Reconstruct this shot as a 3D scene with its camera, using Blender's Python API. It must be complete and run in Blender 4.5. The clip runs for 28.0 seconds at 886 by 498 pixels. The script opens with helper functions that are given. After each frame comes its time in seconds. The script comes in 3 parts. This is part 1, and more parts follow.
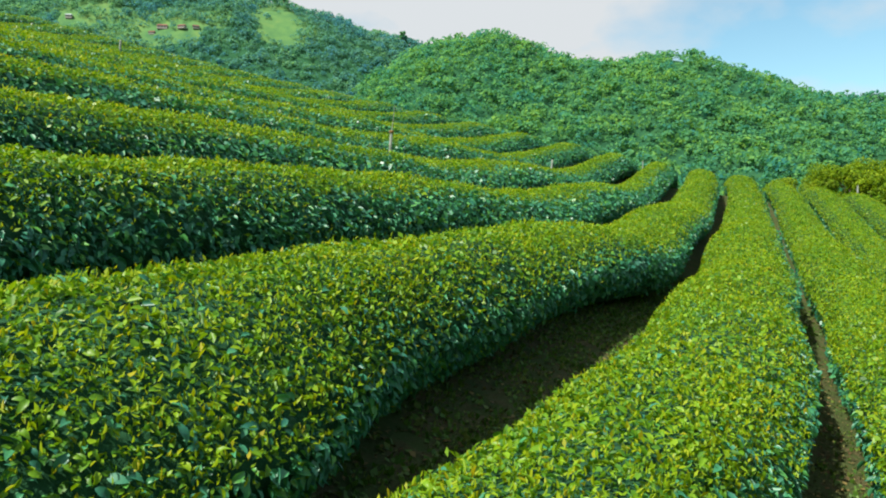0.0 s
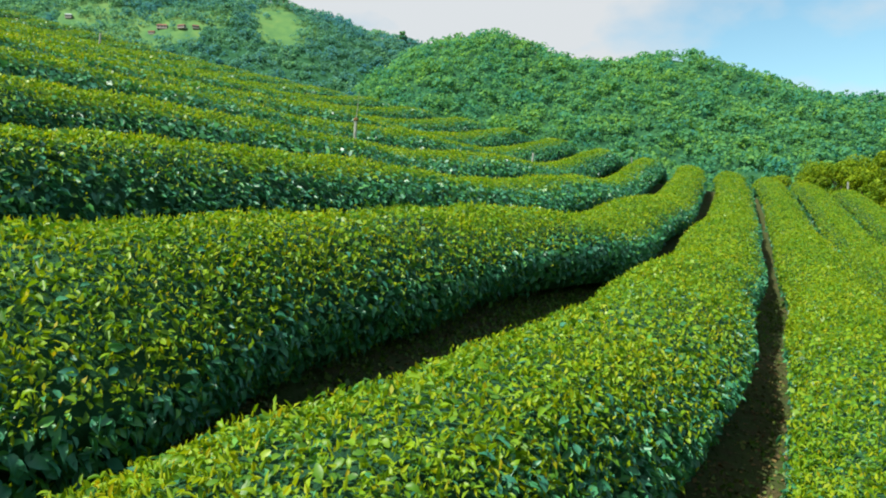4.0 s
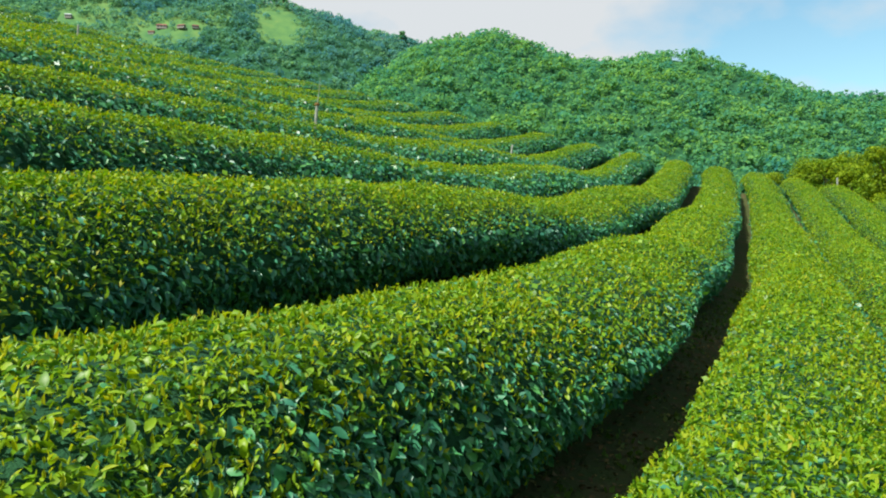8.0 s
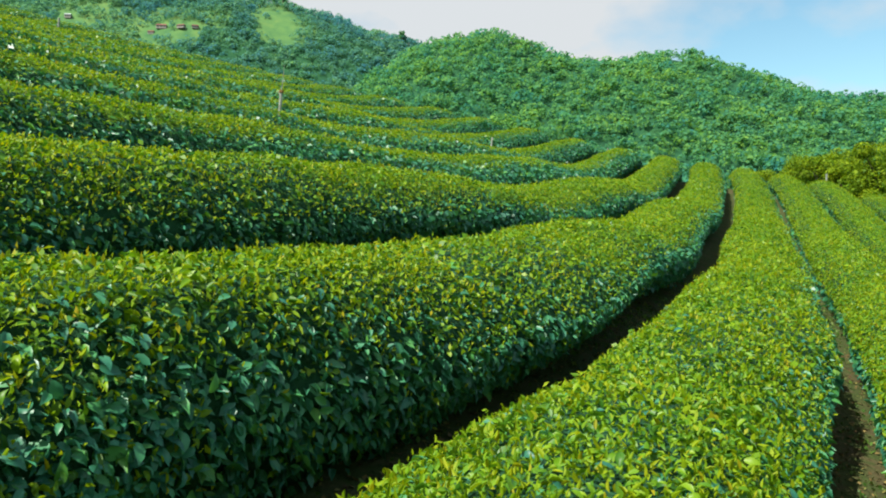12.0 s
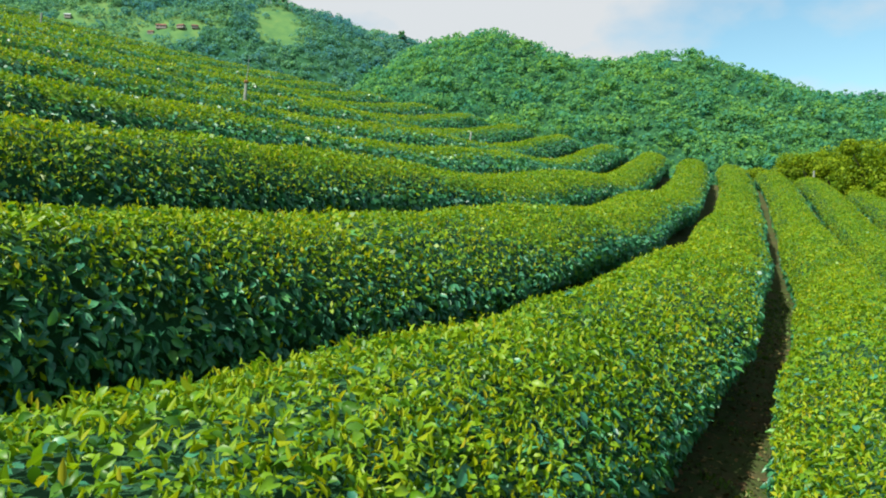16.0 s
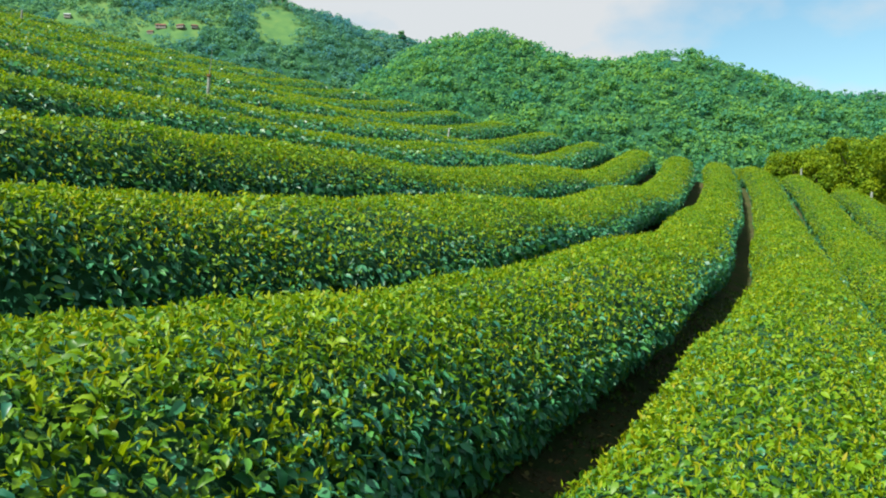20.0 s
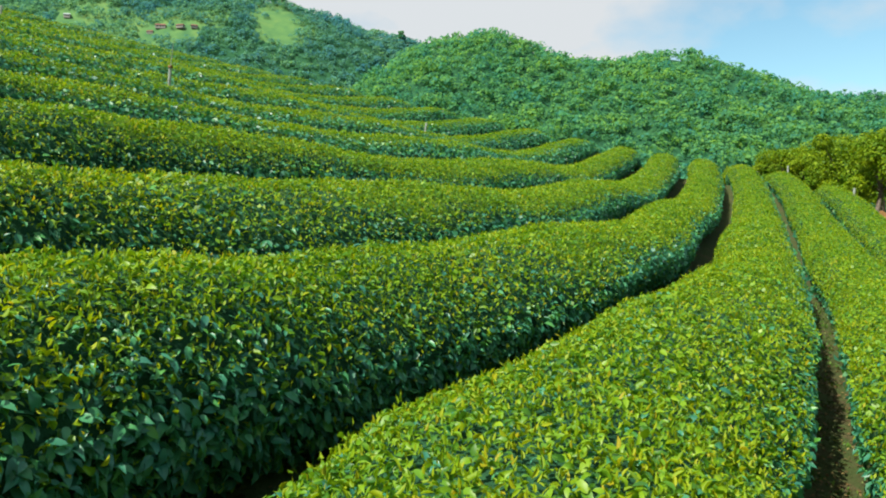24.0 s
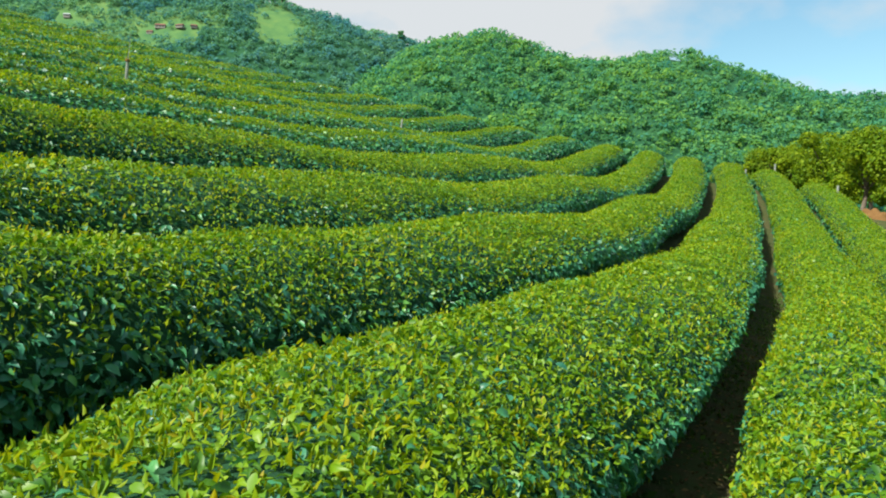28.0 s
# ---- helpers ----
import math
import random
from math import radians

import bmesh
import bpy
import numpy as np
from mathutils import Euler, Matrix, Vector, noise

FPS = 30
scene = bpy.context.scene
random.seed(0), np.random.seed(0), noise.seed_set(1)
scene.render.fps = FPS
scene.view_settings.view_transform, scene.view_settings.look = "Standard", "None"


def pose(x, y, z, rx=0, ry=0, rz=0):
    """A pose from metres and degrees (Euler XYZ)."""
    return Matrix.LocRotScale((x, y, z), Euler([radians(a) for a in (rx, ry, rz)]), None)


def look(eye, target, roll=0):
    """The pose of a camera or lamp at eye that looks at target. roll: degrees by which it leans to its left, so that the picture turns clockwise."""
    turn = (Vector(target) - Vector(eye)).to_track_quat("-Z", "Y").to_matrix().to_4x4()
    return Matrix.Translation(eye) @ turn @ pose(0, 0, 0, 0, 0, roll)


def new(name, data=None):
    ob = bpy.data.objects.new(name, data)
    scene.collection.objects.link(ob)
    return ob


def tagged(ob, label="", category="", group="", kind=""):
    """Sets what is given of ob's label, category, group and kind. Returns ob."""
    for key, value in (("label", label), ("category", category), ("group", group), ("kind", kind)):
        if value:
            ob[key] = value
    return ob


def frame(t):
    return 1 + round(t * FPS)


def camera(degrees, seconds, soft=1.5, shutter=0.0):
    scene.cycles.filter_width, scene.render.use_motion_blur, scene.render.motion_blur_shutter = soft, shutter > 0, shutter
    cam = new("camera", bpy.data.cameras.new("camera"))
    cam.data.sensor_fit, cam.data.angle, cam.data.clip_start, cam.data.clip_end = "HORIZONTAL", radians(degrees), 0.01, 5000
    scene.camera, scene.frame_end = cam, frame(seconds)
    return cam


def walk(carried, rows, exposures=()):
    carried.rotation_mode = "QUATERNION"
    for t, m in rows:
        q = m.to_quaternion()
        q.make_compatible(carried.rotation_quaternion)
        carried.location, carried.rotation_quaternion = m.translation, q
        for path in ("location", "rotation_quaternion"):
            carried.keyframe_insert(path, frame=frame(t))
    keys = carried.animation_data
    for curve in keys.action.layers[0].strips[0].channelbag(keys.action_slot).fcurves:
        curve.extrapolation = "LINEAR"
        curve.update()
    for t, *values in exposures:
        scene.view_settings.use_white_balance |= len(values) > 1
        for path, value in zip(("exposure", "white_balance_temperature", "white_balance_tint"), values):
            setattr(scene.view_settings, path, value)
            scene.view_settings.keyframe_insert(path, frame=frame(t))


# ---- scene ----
cam = camera(61.4, 28.0, soft=1.95)
METRES, EYE, PITCH = 4.2, 1.5, -1.0   # length of the slide, height of the first eye, tilt of the camera
SP, CP = math.sin(radians(PITCH)), math.cos(radians(PITCH))


def place(a, b, d):
    """World point from the slide's own axes: a to the right, b down, d ahead, in lengths of the slide."""
    return METRES * a, METRES * (d * CP + b * SP), EYE + METRES * (d * SP - b * CP)


# seconds, right, down, ahead (in lengths of the slide); the camera does not turn
ROWS = [
    (0.0, 0.0000, 0.0000, -0.0000),
    (0.5, 0.0144, 0.0070, 0.0018),
    (1.0, 0.0300, 0.0122, 0.0048),
    (1.5, 0.0453, 0.0159, 0.0084),
    (2.0, 0.0599, 0.0200, 0.0117),
    (2.5, 0.0751, 0.0250, 0.0143),
    (3.0, 0.0921, 0.0308, 0.0147),
    (3.5, 0.1101, 0.0364, 0.0138),
    (4.0, 0.1289, 0.0428, 0.0138),
    (4.5, 0.1478, 0.0496, 0.0145),
    (5.0, 0.1663, 0.0564, 0.0158),
    (5.5, 0.1840, 0.0627, 0.0177),
    (6.0, 0.2004, 0.0680, 0.0201),
    (6.5, 0.2165, 0.0746, 0.0220),
    (7.0, 0.2344, 0.0820, 0.0233),
    (7.5, 0.2529, 0.0881, 0.0252),
    (8.0, 0.2689, 0.0952, 0.0286),
    (8.5, 0.2835, 0.1029, 0.0318),
    (9.0, 0.3008, 0.1099, 0.0344),
    (9.5, 0.3190, 0.1147, 0.0357),
    (10.0, 0.3371, 0.1196, 0.0344),
    (10.5, 0.3546, 0.1247, 0.0319),
    (11.0, 0.3710, 0.1307, 0.0291),
    (11.5, 0.3860, 0.1363, 0.0263),
    (12.0, 0.4004, 0.1428, 0.0241),
    (12.5, 0.4154, 0.1501, 0.0210),
    (13.0, 0.4308, 0.1573, 0.0163),
    (13.5, 0.4466, 0.1642, 0.0105),
    (14.0, 0.4631, 0.1705, 0.0041),
    (14.5, 0.4805, 0.1761, -0.0021),
    (15.0, 0.4988, 0.1806, -0.0076),
    (15.5, 0.5181, 0.1840, -0.0123),
    (16.0, 0.5386, 0.1877, -0.0158),
    (16.5, 0.5563, 0.1924, -0.0182),
    (17.0, 0.5735, 0.1976, -0.0205),
    (17.5, 0.5910, 0.2018, -0.0228),
    (18.0, 0.6083, 0.2043, -0.0256),
    (18.5, 0.6255, 0.2070, -0.0291),
    (19.0, 0.6442, 0.2100, -0.0332),
    (19.5, 0.6644, 0.2130, -0.0377),
    (20.0, 0.6839, 0.2163, -0.0413),
    (20.5, 0.7028, 0.2202, -0.0440),
    (21.0, 0.7221, 0.2242, -0.0454),
    (21.5, 0.7437, 0.2291, -0.0467),
    (22.0, 0.7623, 0.2358, -0.0505),
    (22.5, 0.7794, 0.2431, -0.0557),
    (23.0, 0.7968, 0.2497, -0.0611),
    (23.5, 0.8161, 0.2542, -0.0656),
    (24.0, 0.8388, 0.2552, -0.0679),
    (24.5, 0.8610, 0.2585, -0.0685),
    (25.0, 0.8823, 0.2622, -0.0673),
    (25.5, 0.9024, 0.2659, -0.0652),
    (26.0, 0.9195, 0.2696, -0.0634),
    (26.5, 0.9352, 0.2732, -0.0633),
    (27.0, 0.9553, 0.2768, -0.0648),
    (27.5, 0.9775, 0.2789, -0.0667),
    (28.0, 1.0000, 0.2799, -0.0687),
]
walk(cam, [(t, pose(*place(a, b, d), 90 + PITCH, 0, 0)) for t, a, b, d in ROWS])

# ---------------------------------------------------------------- light
SUN_EL, SUN_AZ = 54.0, -129.0      # degrees; azimuth from +y towards +x
world = bpy.data.worlds.new("sky")
scene.world = world
world.use_nodes = True
wt = world.node_tree
wt.nodes.clear()
w_out = wt.nodes.new("ShaderNodeOutputWorld")
w_bg = wt.nodes.new("ShaderNodeBackground")
w_sky = wt.nodes.new("ShaderNodeTexSky")
w_sky.sky_type, w_sky.sun_disc = "NISHITA", False
w_sky.sun_elevation, w_sky.sun_rotation = radians(SUN_EL), radians(SUN_AZ)
w_sky.air_density, w_sky.dust_density, w_sky.ozone_density = 1.0, 0.6, 1.5
w_coord = wt.nodes.new("ShaderNodeTexCoord")
w_map = wt.nodes.new("ShaderNodeMapping")
w_map.inputs["Scale"].default_value = (1.0, 1.0, 1.7)
w_noise = wt.nodes.new("ShaderNodeTexNoise")
w_noise.inputs["Scale"].default_value, w_noise.inputs["Detail"].default_value = 4.2, 8.0
w_noise.inputs["Roughness"].default_value = 0.5
w_sep = wt.nodes.new("ShaderNodeSeparateXYZ")
w_bank = wt.nodes.new("ShaderNodeMapRange")     # the white bank of cloud thins out towards +x
w_bank.inputs["From Min"].default_value, w_bank.inputs["From Max"].default_value = 0.10, 0.40
w_bank.inputs["To Min"].default_value, w_bank.inputs["To Max"].default_value = 0.26, -0.045
w_add = wt.nodes.new("ShaderNodeMath")
w_add.operation = "ADD"
w_ramp = wt.nodes.new("ShaderNodeValToRGB")
w_ramp.color_ramp.elements[0].position, w_ramp.color_ramp.elements[1].position = 0.45, 0.66
w_mix = wt.nodes.new("ShaderNodeMix")
w_mix.data_type = "RGBA"
w_mix.inputs["B"].default_value = (3.7, 3.9, 4.05, 1.0)
w_tint = wt.nodes.new("ShaderNodeMix")
w_tint.data_type, w_tint.blend_type = "RGBA", "MULTIPLY"
w_tint.inputs["Factor"].default_value, w_tint.inputs["B"].default_value = 1.0, (0.84, 1.03, 0.90, 1.0)
wt.links.new(w_coord.outputs["Generated"], w_map.inputs["Vector"])
wt.links.new(w_map.outputs["Vector"], w_noise.inputs["Vector"])
wt.links.new(w_coord.outputs["Generated"], w_sep.inputs["Vector"])
wt.links.new(w_sep.outputs["X"], w_bank.inputs["Value"])
wt.links.new(w_noise.outputs["Fac"], w_add.inputs[0])
wt.links.new(w_bank.outputs["Result"], w_add.inputs[1])
wt.links.new(w_add.outputs[0], w_ramp.inputs["Fac"])
wt.links.new(w_ramp.outputs["Color"], w_mix.inputs["Factor"])
wt.links.new(w_sky.outputs["Color"], w_tint.inputs["A"])
wt.links.new(w_tint.outputs["Result"], w_mix.inputs["A"])
wt.links.new(w_mix.outputs["Result"], w_bg.inputs["Color"])
w_bg.inputs["Strength"].default_value = 0.116
wt.links.new(w_bg.outputs["Background"], w_out.inputs["Surface"])

sun_data = bpy.data.lights.new("sun", "SUN")
sun_data.energy, sun_data.angle, sun_data.color = 5.0, radians(0.6), (1.0, 0.94, 0.83)
sun = new("sun", sun_data)
_az, _el = radians(SUN_AZ), radians(SUN_EL)
sun.matrix_world = look((math.sin(_az) * math.cos(_el) * 60, math.cos(_az) * math.cos(_el) * 60, math.sin(_el) * 60), (0, 0, 0))
scene.view_settings.exposure = 0.76


# ---------------------------------------------------------------- materials
def material(name):
    m = bpy.data.materials.new(name)
    m.use_nodes = True
    return m, m.node_tree, m.node_tree.nodes["Principled BSDF"]


def ramp_node(nt, stops):
    r = nt.nodes.new("ShaderNodeValToRGB")
    e = r.color_ramp.elements
    while len(e) < len(stops):
        e.new(0.5)
    for el, (p, col) in zip(e, stops):
        el.position, el.color = p, (*col, 1.0)
    return r


def noise_node(nt, scale, detail=4.0, rough=0.55):
    tc = nt.nodes.new("ShaderNodeTexCoord")
    n = nt.nodes.new("ShaderNodeTexNoise")
    n.inputs["Scale"].default_value, n.inputs["Detail"].default_value, n.inputs["Roughness"].default_value = scale, detail, rough
    nt.links.new(tc.outputs["Object"], n.inputs["Vector"])
    return n


def leaf_material(name, stops, patch, rough, through_share, patch_scale=0.9, gloss=0.5):
    """Leaves: each one its own tone, broad patches of tone over the plants, light shining through the blade."""
    m, nt, bsdf = material(name)
    geo = nt.nodes.new("ShaderNodeNewGeometry")
    ramp = ramp_node(nt, stops)
    info = nt.nodes.new("ShaderNodeObjectInfo")
    add = nt.nodes.new("ShaderNodeMath")
    add.operation = "ADD"
    fract = nt.nodes.new("ShaderNodeMath")
    fract.operation = "FRACT"
    nt.links.new(geo.outputs["Random Per Island"], add.inputs[0])
    nt.links.new(info.outputs["Random"], add.inputs[1])
    nt.links.new(add.outputs[0], fract.inputs[0])
    nt.links.new(fract.outputs[0], ramp.inputs["Fac"])
    n = noise_node(nt, patch_scale, 3.0)
    pr = ramp_node(nt, [(0.35, patch[0]), (0.65, patch[1])])
    nt.links.new(n.outputs["Fac"], pr.inputs["Fac"])
    mul = nt.nodes.new("ShaderNodeMix")
    mul.data_type, mul.blend_type = "RGBA", "MULTIPLY"
    mul.inputs["Factor"].default_value = 1.0
    nt.links.new(ramp.outputs["Color"], mul.inputs["A"])
    nt.links.new(pr.outputs["Color"], mul.inputs["B"])
    nt.links.new(mul.outputs["Result"], bsdf.inputs["Base Color"])
    bsdf.inputs["Roughness"].default_value = rough
    bsdf.inputs["Specular IOR Level"].default_value = gloss
    tr = nt.nodes.new("ShaderNodeBsdfTranslucent")
    warm = nt.nodes.new("ShaderNodeMix")
    warm.data_type, warm.blend_type = "RGBA", "MULTIPLY"
    warm.inputs["Factor"].default_value = 1.0
    warm.inputs["B"].default_value = (1.25, 1.1, 0.5, 1.0)
    nt.links.new(mul.outputs["Result"], warm.inputs["A"])
    nt.links.new(warm.outputs["Result"], tr.inputs["Color"])
    mix = nt.nodes.new("ShaderNodeMixShader")
    mix.inputs["Fac"].default_value = through_share
    nt.links.new(bsdf.outputs["BSDF"], mix.inputs[1])
    nt.links.new(tr.outputs["BSDF"], mix.inputs[2])
    nt.links.new(mix.outputs["Shader"], nt.nodes["Material Output"].inputs["Surface"])
    return m


def rough_material(name, stops, scale, rough=0.9, bump=0.5, bump_scale=None, dist=0.03):
    m, nt, bsdf = material(name)
    n = noise_node(nt, scale, 6.0, 0.6)
    r = ramp_node(nt, stops)
    nt.links.new(n.outputs["Fac"], r.inputs["Fac"])
    nt.links.new(r.outputs["Color"], bsdf.inputs["Base Color"])
    bsdf.inputs["Roughness"].default_value = rough
    bsdf.inputs["Specular IOR Level"].default_value = 0.12
    nb = noise_node(nt, bump_scale or scale * 4, 5.0, 0.65)
    bp = nt.nodes.new("ShaderNodeBump")
    bp.inputs["Strength"].default_value, bp.inputs["Distance"].default_value = bump, dist
    nt.links.new(nb.outputs["Fac"], bp.inputs["Height"])
    nt.links.new(bp.outputs["Normal"], bsdf.inputs["Normal"])
    return m


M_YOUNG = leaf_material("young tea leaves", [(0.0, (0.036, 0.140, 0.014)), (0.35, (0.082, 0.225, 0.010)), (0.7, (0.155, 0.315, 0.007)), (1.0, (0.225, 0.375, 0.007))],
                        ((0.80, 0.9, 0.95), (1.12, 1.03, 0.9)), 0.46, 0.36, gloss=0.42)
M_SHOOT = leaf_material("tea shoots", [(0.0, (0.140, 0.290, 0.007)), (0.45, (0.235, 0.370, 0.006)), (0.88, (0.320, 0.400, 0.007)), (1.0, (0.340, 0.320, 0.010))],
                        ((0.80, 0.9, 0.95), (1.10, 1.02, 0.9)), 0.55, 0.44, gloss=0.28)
# old leaves pushed towards teal to paint the skylit shade of the flanks
M_MATURE = leaf_material("mature tea leaves with shade tint", [(0.0, (0.026, 0.150, 0.092)), (0.5, (0.042, 0.218, 0.116)), (0.85, (0.062, 0.268, 0.098)), (1.0, (0.095, 0.30, 0.036))],
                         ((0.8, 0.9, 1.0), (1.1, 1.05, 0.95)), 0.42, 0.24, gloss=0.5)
# inner hedge kept dark to paint the shade between the leaves
M_CORE = rough_material("shade-dark twigs and inner leaves", [(0.3, (0.012, 0.050, 0.024)), (0.6, (0.024, 0.090, 0.038)), (0.8, (0.038, 0.125, 0.040))], 9.0, 0.95, 0.8, 30.0)
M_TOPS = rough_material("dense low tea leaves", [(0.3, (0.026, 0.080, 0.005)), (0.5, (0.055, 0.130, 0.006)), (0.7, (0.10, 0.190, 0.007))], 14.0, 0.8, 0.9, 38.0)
M_GROUND = rough_material("grassy soil", [(0.3, (0.066, 0.062, 0.028)), (0.48, (0.050, 0.078, 0.022)), (0.62, (0.086, 0.074, 0.035)), (0.75, (0.046, 0.078, 0.020))], 2.6, 0.95, 0.8, 30.0)
# bluish base paints haze; blue and yellow patches paint shaded and lit crowns
M_FOREST = leaf_material("hazy forest canopy", [(0.0, (0.062, 0.245, 0.145)), (0.5, (0.104, 0.318, 0.128)), (1.0, (0.178, 0.395, 0.098))],
                         ((0.52, 0.80, 1.35), (1.30, 1.10, 0.80)), 0.8, 0.5, patch_scale=0.022, gloss=0.1)
# base colour shifted to blue to paint the haze over the far hill
M_RIDGE_HAZE = leaf_material("haze-tinted ridge canopy", [(0.0, (0.072, 0.250, 0.245)), (0.5, (0.098, 0.295, 0.250)), (1.0, (0.142, 0.345, 0.215))],
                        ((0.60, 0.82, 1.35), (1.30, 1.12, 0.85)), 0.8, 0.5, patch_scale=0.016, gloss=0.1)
M_ORCHARD = leaf_material("orchard leaves", [(0.0, (0.075, 0.175, 0.006)), (0.5, (0.155, 0.270, 0.007)), (1.0, (0.255, 0.360, 0.008))],
                          ((0.65, 0.8, 0.9), (1.2, 1.08, 1.0)), 0.6, 0.40, patch_scale=0.8, gloss=0.2)
M_MEADOW = rough_material("hill meadow", [(0.35, (0.050, 0.140, 0.055)), (0.55, (0.085, 0.185, 0.058)), (0.75, (0.125, 0.205, 0.06))], 0.03, 0.95, 0.3, 0.2, 1.0)
M_BARK = rough_material("grey bark", [(0.3, (0.10, 0.08, 0.06)), (0.7, (0.22, 0.19, 0.15))], 12.0, 0.9, 0.6)
M_POST = rough_material("weathered post", [(0.3, (0.16, 0.20, 0.17)), (0.7, (0.34, 0.38, 0.33))], 14.0, 0.85, 0.5)

M_FLOOR = rough_material("forest undergrowth", [(0.3, (0.014, 0.065, 0.032)), (0.55, (0.024, 0.095, 0.040)), (0.8, (0.04, 0.12, 0.035))], 0.05, 0.95, 0.5, 0.4, 1.5)
M_WEED = leaf_material("weeds", [(0.0, (0.05, 0.135, 0.014)), (0.6, (0.09, 0.195, 0.020)), (1.0, (0.16, 0.205, 0.045))], ((0.8, 0.85, 0.8), (1.1, 1.1, 1.0)), 0.6, 0.3)
M_LITTER = leaf_material("fallen leaves", [(0.0, (0.07, 0.045, 0.020)), (0.5, (0.14, 0.095, 0.040)), (0.85, (0.24, 0.19, 0.07)), (1.0, (0.16, 0.19, 0.05))], ((0.7, 0.7, 0.7), (1.1, 1.1, 1.0)), 0.7, 0.1, gloss=0.2)
M_RUST = rough_material("rust", [(0.3, (0.17, 0.10, 0.040)), (0.7, (0.26, 0.16, 0.065))], 30.0, 0.8, 0.4)
M_EARTH = rough_material("orange earth", [(0.3, (0.11, 0.060, 0.022)), (0.55, (0.17, 0.095, 0.035)), (0.8, (0.22, 0.13, 0.055))], 3.0, 0.95, 0.8, 14.0)
M_ROOF = rough_material("faded red roof", [(0.3, (0.15, 0.07, 0.06)), (0.7, (0.24, 0.11, 0.09))], 0.6, 0.8, 0.2)
M_TIN = rough_material("tin roof", [(0.3, (0.35, 0.42, 0.44)), (0.7, (0.5, 0.56, 0.56))], 0.6, 0.5, 0.2)
M_WALL = rough_material("limewash", [(0.3, (0.22, 0.22, 0.20)), (0.7, (0.34, 0.32, 0.28))], 0.8, 0.9, 0.2)
M_DARK = rough_material("dark window", [(0.3, (0.02, 0.025, 0.03)), (0.7, (0.04, 0.045, 0.05))], 2.0, 0.3, 0.1)

# ---------------------------------------------------------------- lie of the land
SC = (0.19702, 0.21917, -0.34872, -0.03699, -0.08891, 0.02733, 0.23959, 0.26241, 0.00599, 0.00275, -0.002377, 0.0563, 0.00294, -0.001748, -0.006328)
# swells along the slope, and the run of the rows at steps ahead: the row beside the first eye, and the way to the next
SWELL_AT = np.array((0.3, 1.0, 2.0, 3.0, 4.2, 5.2, 6.2, 7.1, 8.0))
SWELL = 0.7 * np.array((0.0005, -0.0014, -0.0062, 0.0066, -0.0377, 0.0273, 0.0314, -0.0103, 0.0392))
RUN_AT = np.array((0.25, 0.5, 0.8, 1.3, 2.0, 2.8, 3.8, 5.0, 6.3, 7.5, 8.5))
RUN = np.array((-0.0972, 0.0443, 0.1888, 0.378, 0.6136, 0.9725, 1.3496, 1.8583, 2.369, 2.8463, 3.1717))
STEP = np.array((0.4594, 0.419, 0.4097, 0.4129, 0.4362, 0.4398, 0.4426, 0.4512, 0.4553, 0.4472, 0.4397))


def eased(x, at, y):
    """A smooth line through the values y at the places at."""
    x = np.clip(x, at[0], at[-1])
    m = np.gradient(y, at)
    i = np.clip(np.searchsorted(at, x, side="right") - 1, 0, len(at) - 2)
    h = at[i + 1] - at[i]
    s = (x - at[i]) / h
    return (2 * s ** 3 - 3 * s ** 2 + 1) * y[i] + (s ** 3 - 2 * s ** 2 + s) * h * m[i] + (3 * s ** 2 - 2 * s ** 3) * y[i + 1] + (s ** 3 - s ** 2) * h * m[i + 1]


def sig(x):
    return 1 / (1 + np.exp(-np.clip(x, -40, 40)))


ROW_HEIGHT = 0.86 / METRES


def plane(a, d):
    q = np.log(d + 1.0)
    return (SC[0] + SC[1] * a + SC[2] * d + SC[3] * a * a + SC[4] * a * d + SC[5] * d * d + SC[6] * a * q + SC[7] * q
            + SC[8] * a * a * d + SC[9] * a * d * d + SC[10] * d ** 3
            + np.minimum(a + 0.6, 0.0) ** 2 * (SC[11] + SC[12] * d + SC[13] * d * d) + np.maximum(a - 2.5, 0.0) ** 2 * SC[14] * d)


def canopy(a, d):
    """Depth below the first eye of the plucked tops of the tea."""
    a, d = np.asarray(a, float), np.asarray(d, float)
    ac, dc = np.clip(a, -4.8, 6.0), np.clip(d, 0.25, 8.6)
    e = 0.02
    b = plane(ac, dc)
    b = b + (a - ac) * 0.16 + (d - dc) * (plane(ac, dc + e) - plane(ac, dc - e)) / (2 * e) * np.where(d > 8.6, 0.4, 1.0)
    b = b + eased(d, SWELL_AT, SWELL) * sig((2.8 - a) * 2.5)
    crest = 7.05 + 1.1 * sig((a - 2.2) * 1.6) + 4.5 * sig((a - 5.3) * 6.0)
    b = b + 0.30 * sig((a - 5.1) * 4.0) * np.clip((d - 7.0) / 1.5, 0, 1.2)
    over = np.maximum(d - crest, 0.0)
    return b + np.minimum(0.30 * over ** 2, 0.6 * over)


def left_edge(k, d):
    """Where the uphill edge of row k + 1 runs, to the right of the first eye."""
    d = np.asarray(d, float)
    d0 = np.clip(d, 0.25, 8.5)
    x, at = np.log(d0 + 0.3), np.log(RUN_AT + 0.3)
    kk = np.maximum(k, -3.0)
    step = eased(x, at, STEP)
    a = eased(x, at, RUN) + kk * step + 0.0024 * kk * kk + (k - kk) * (step - 0.0144)
    return a + (d - d0) * np.where(d < 1, 0.55, 0.36)


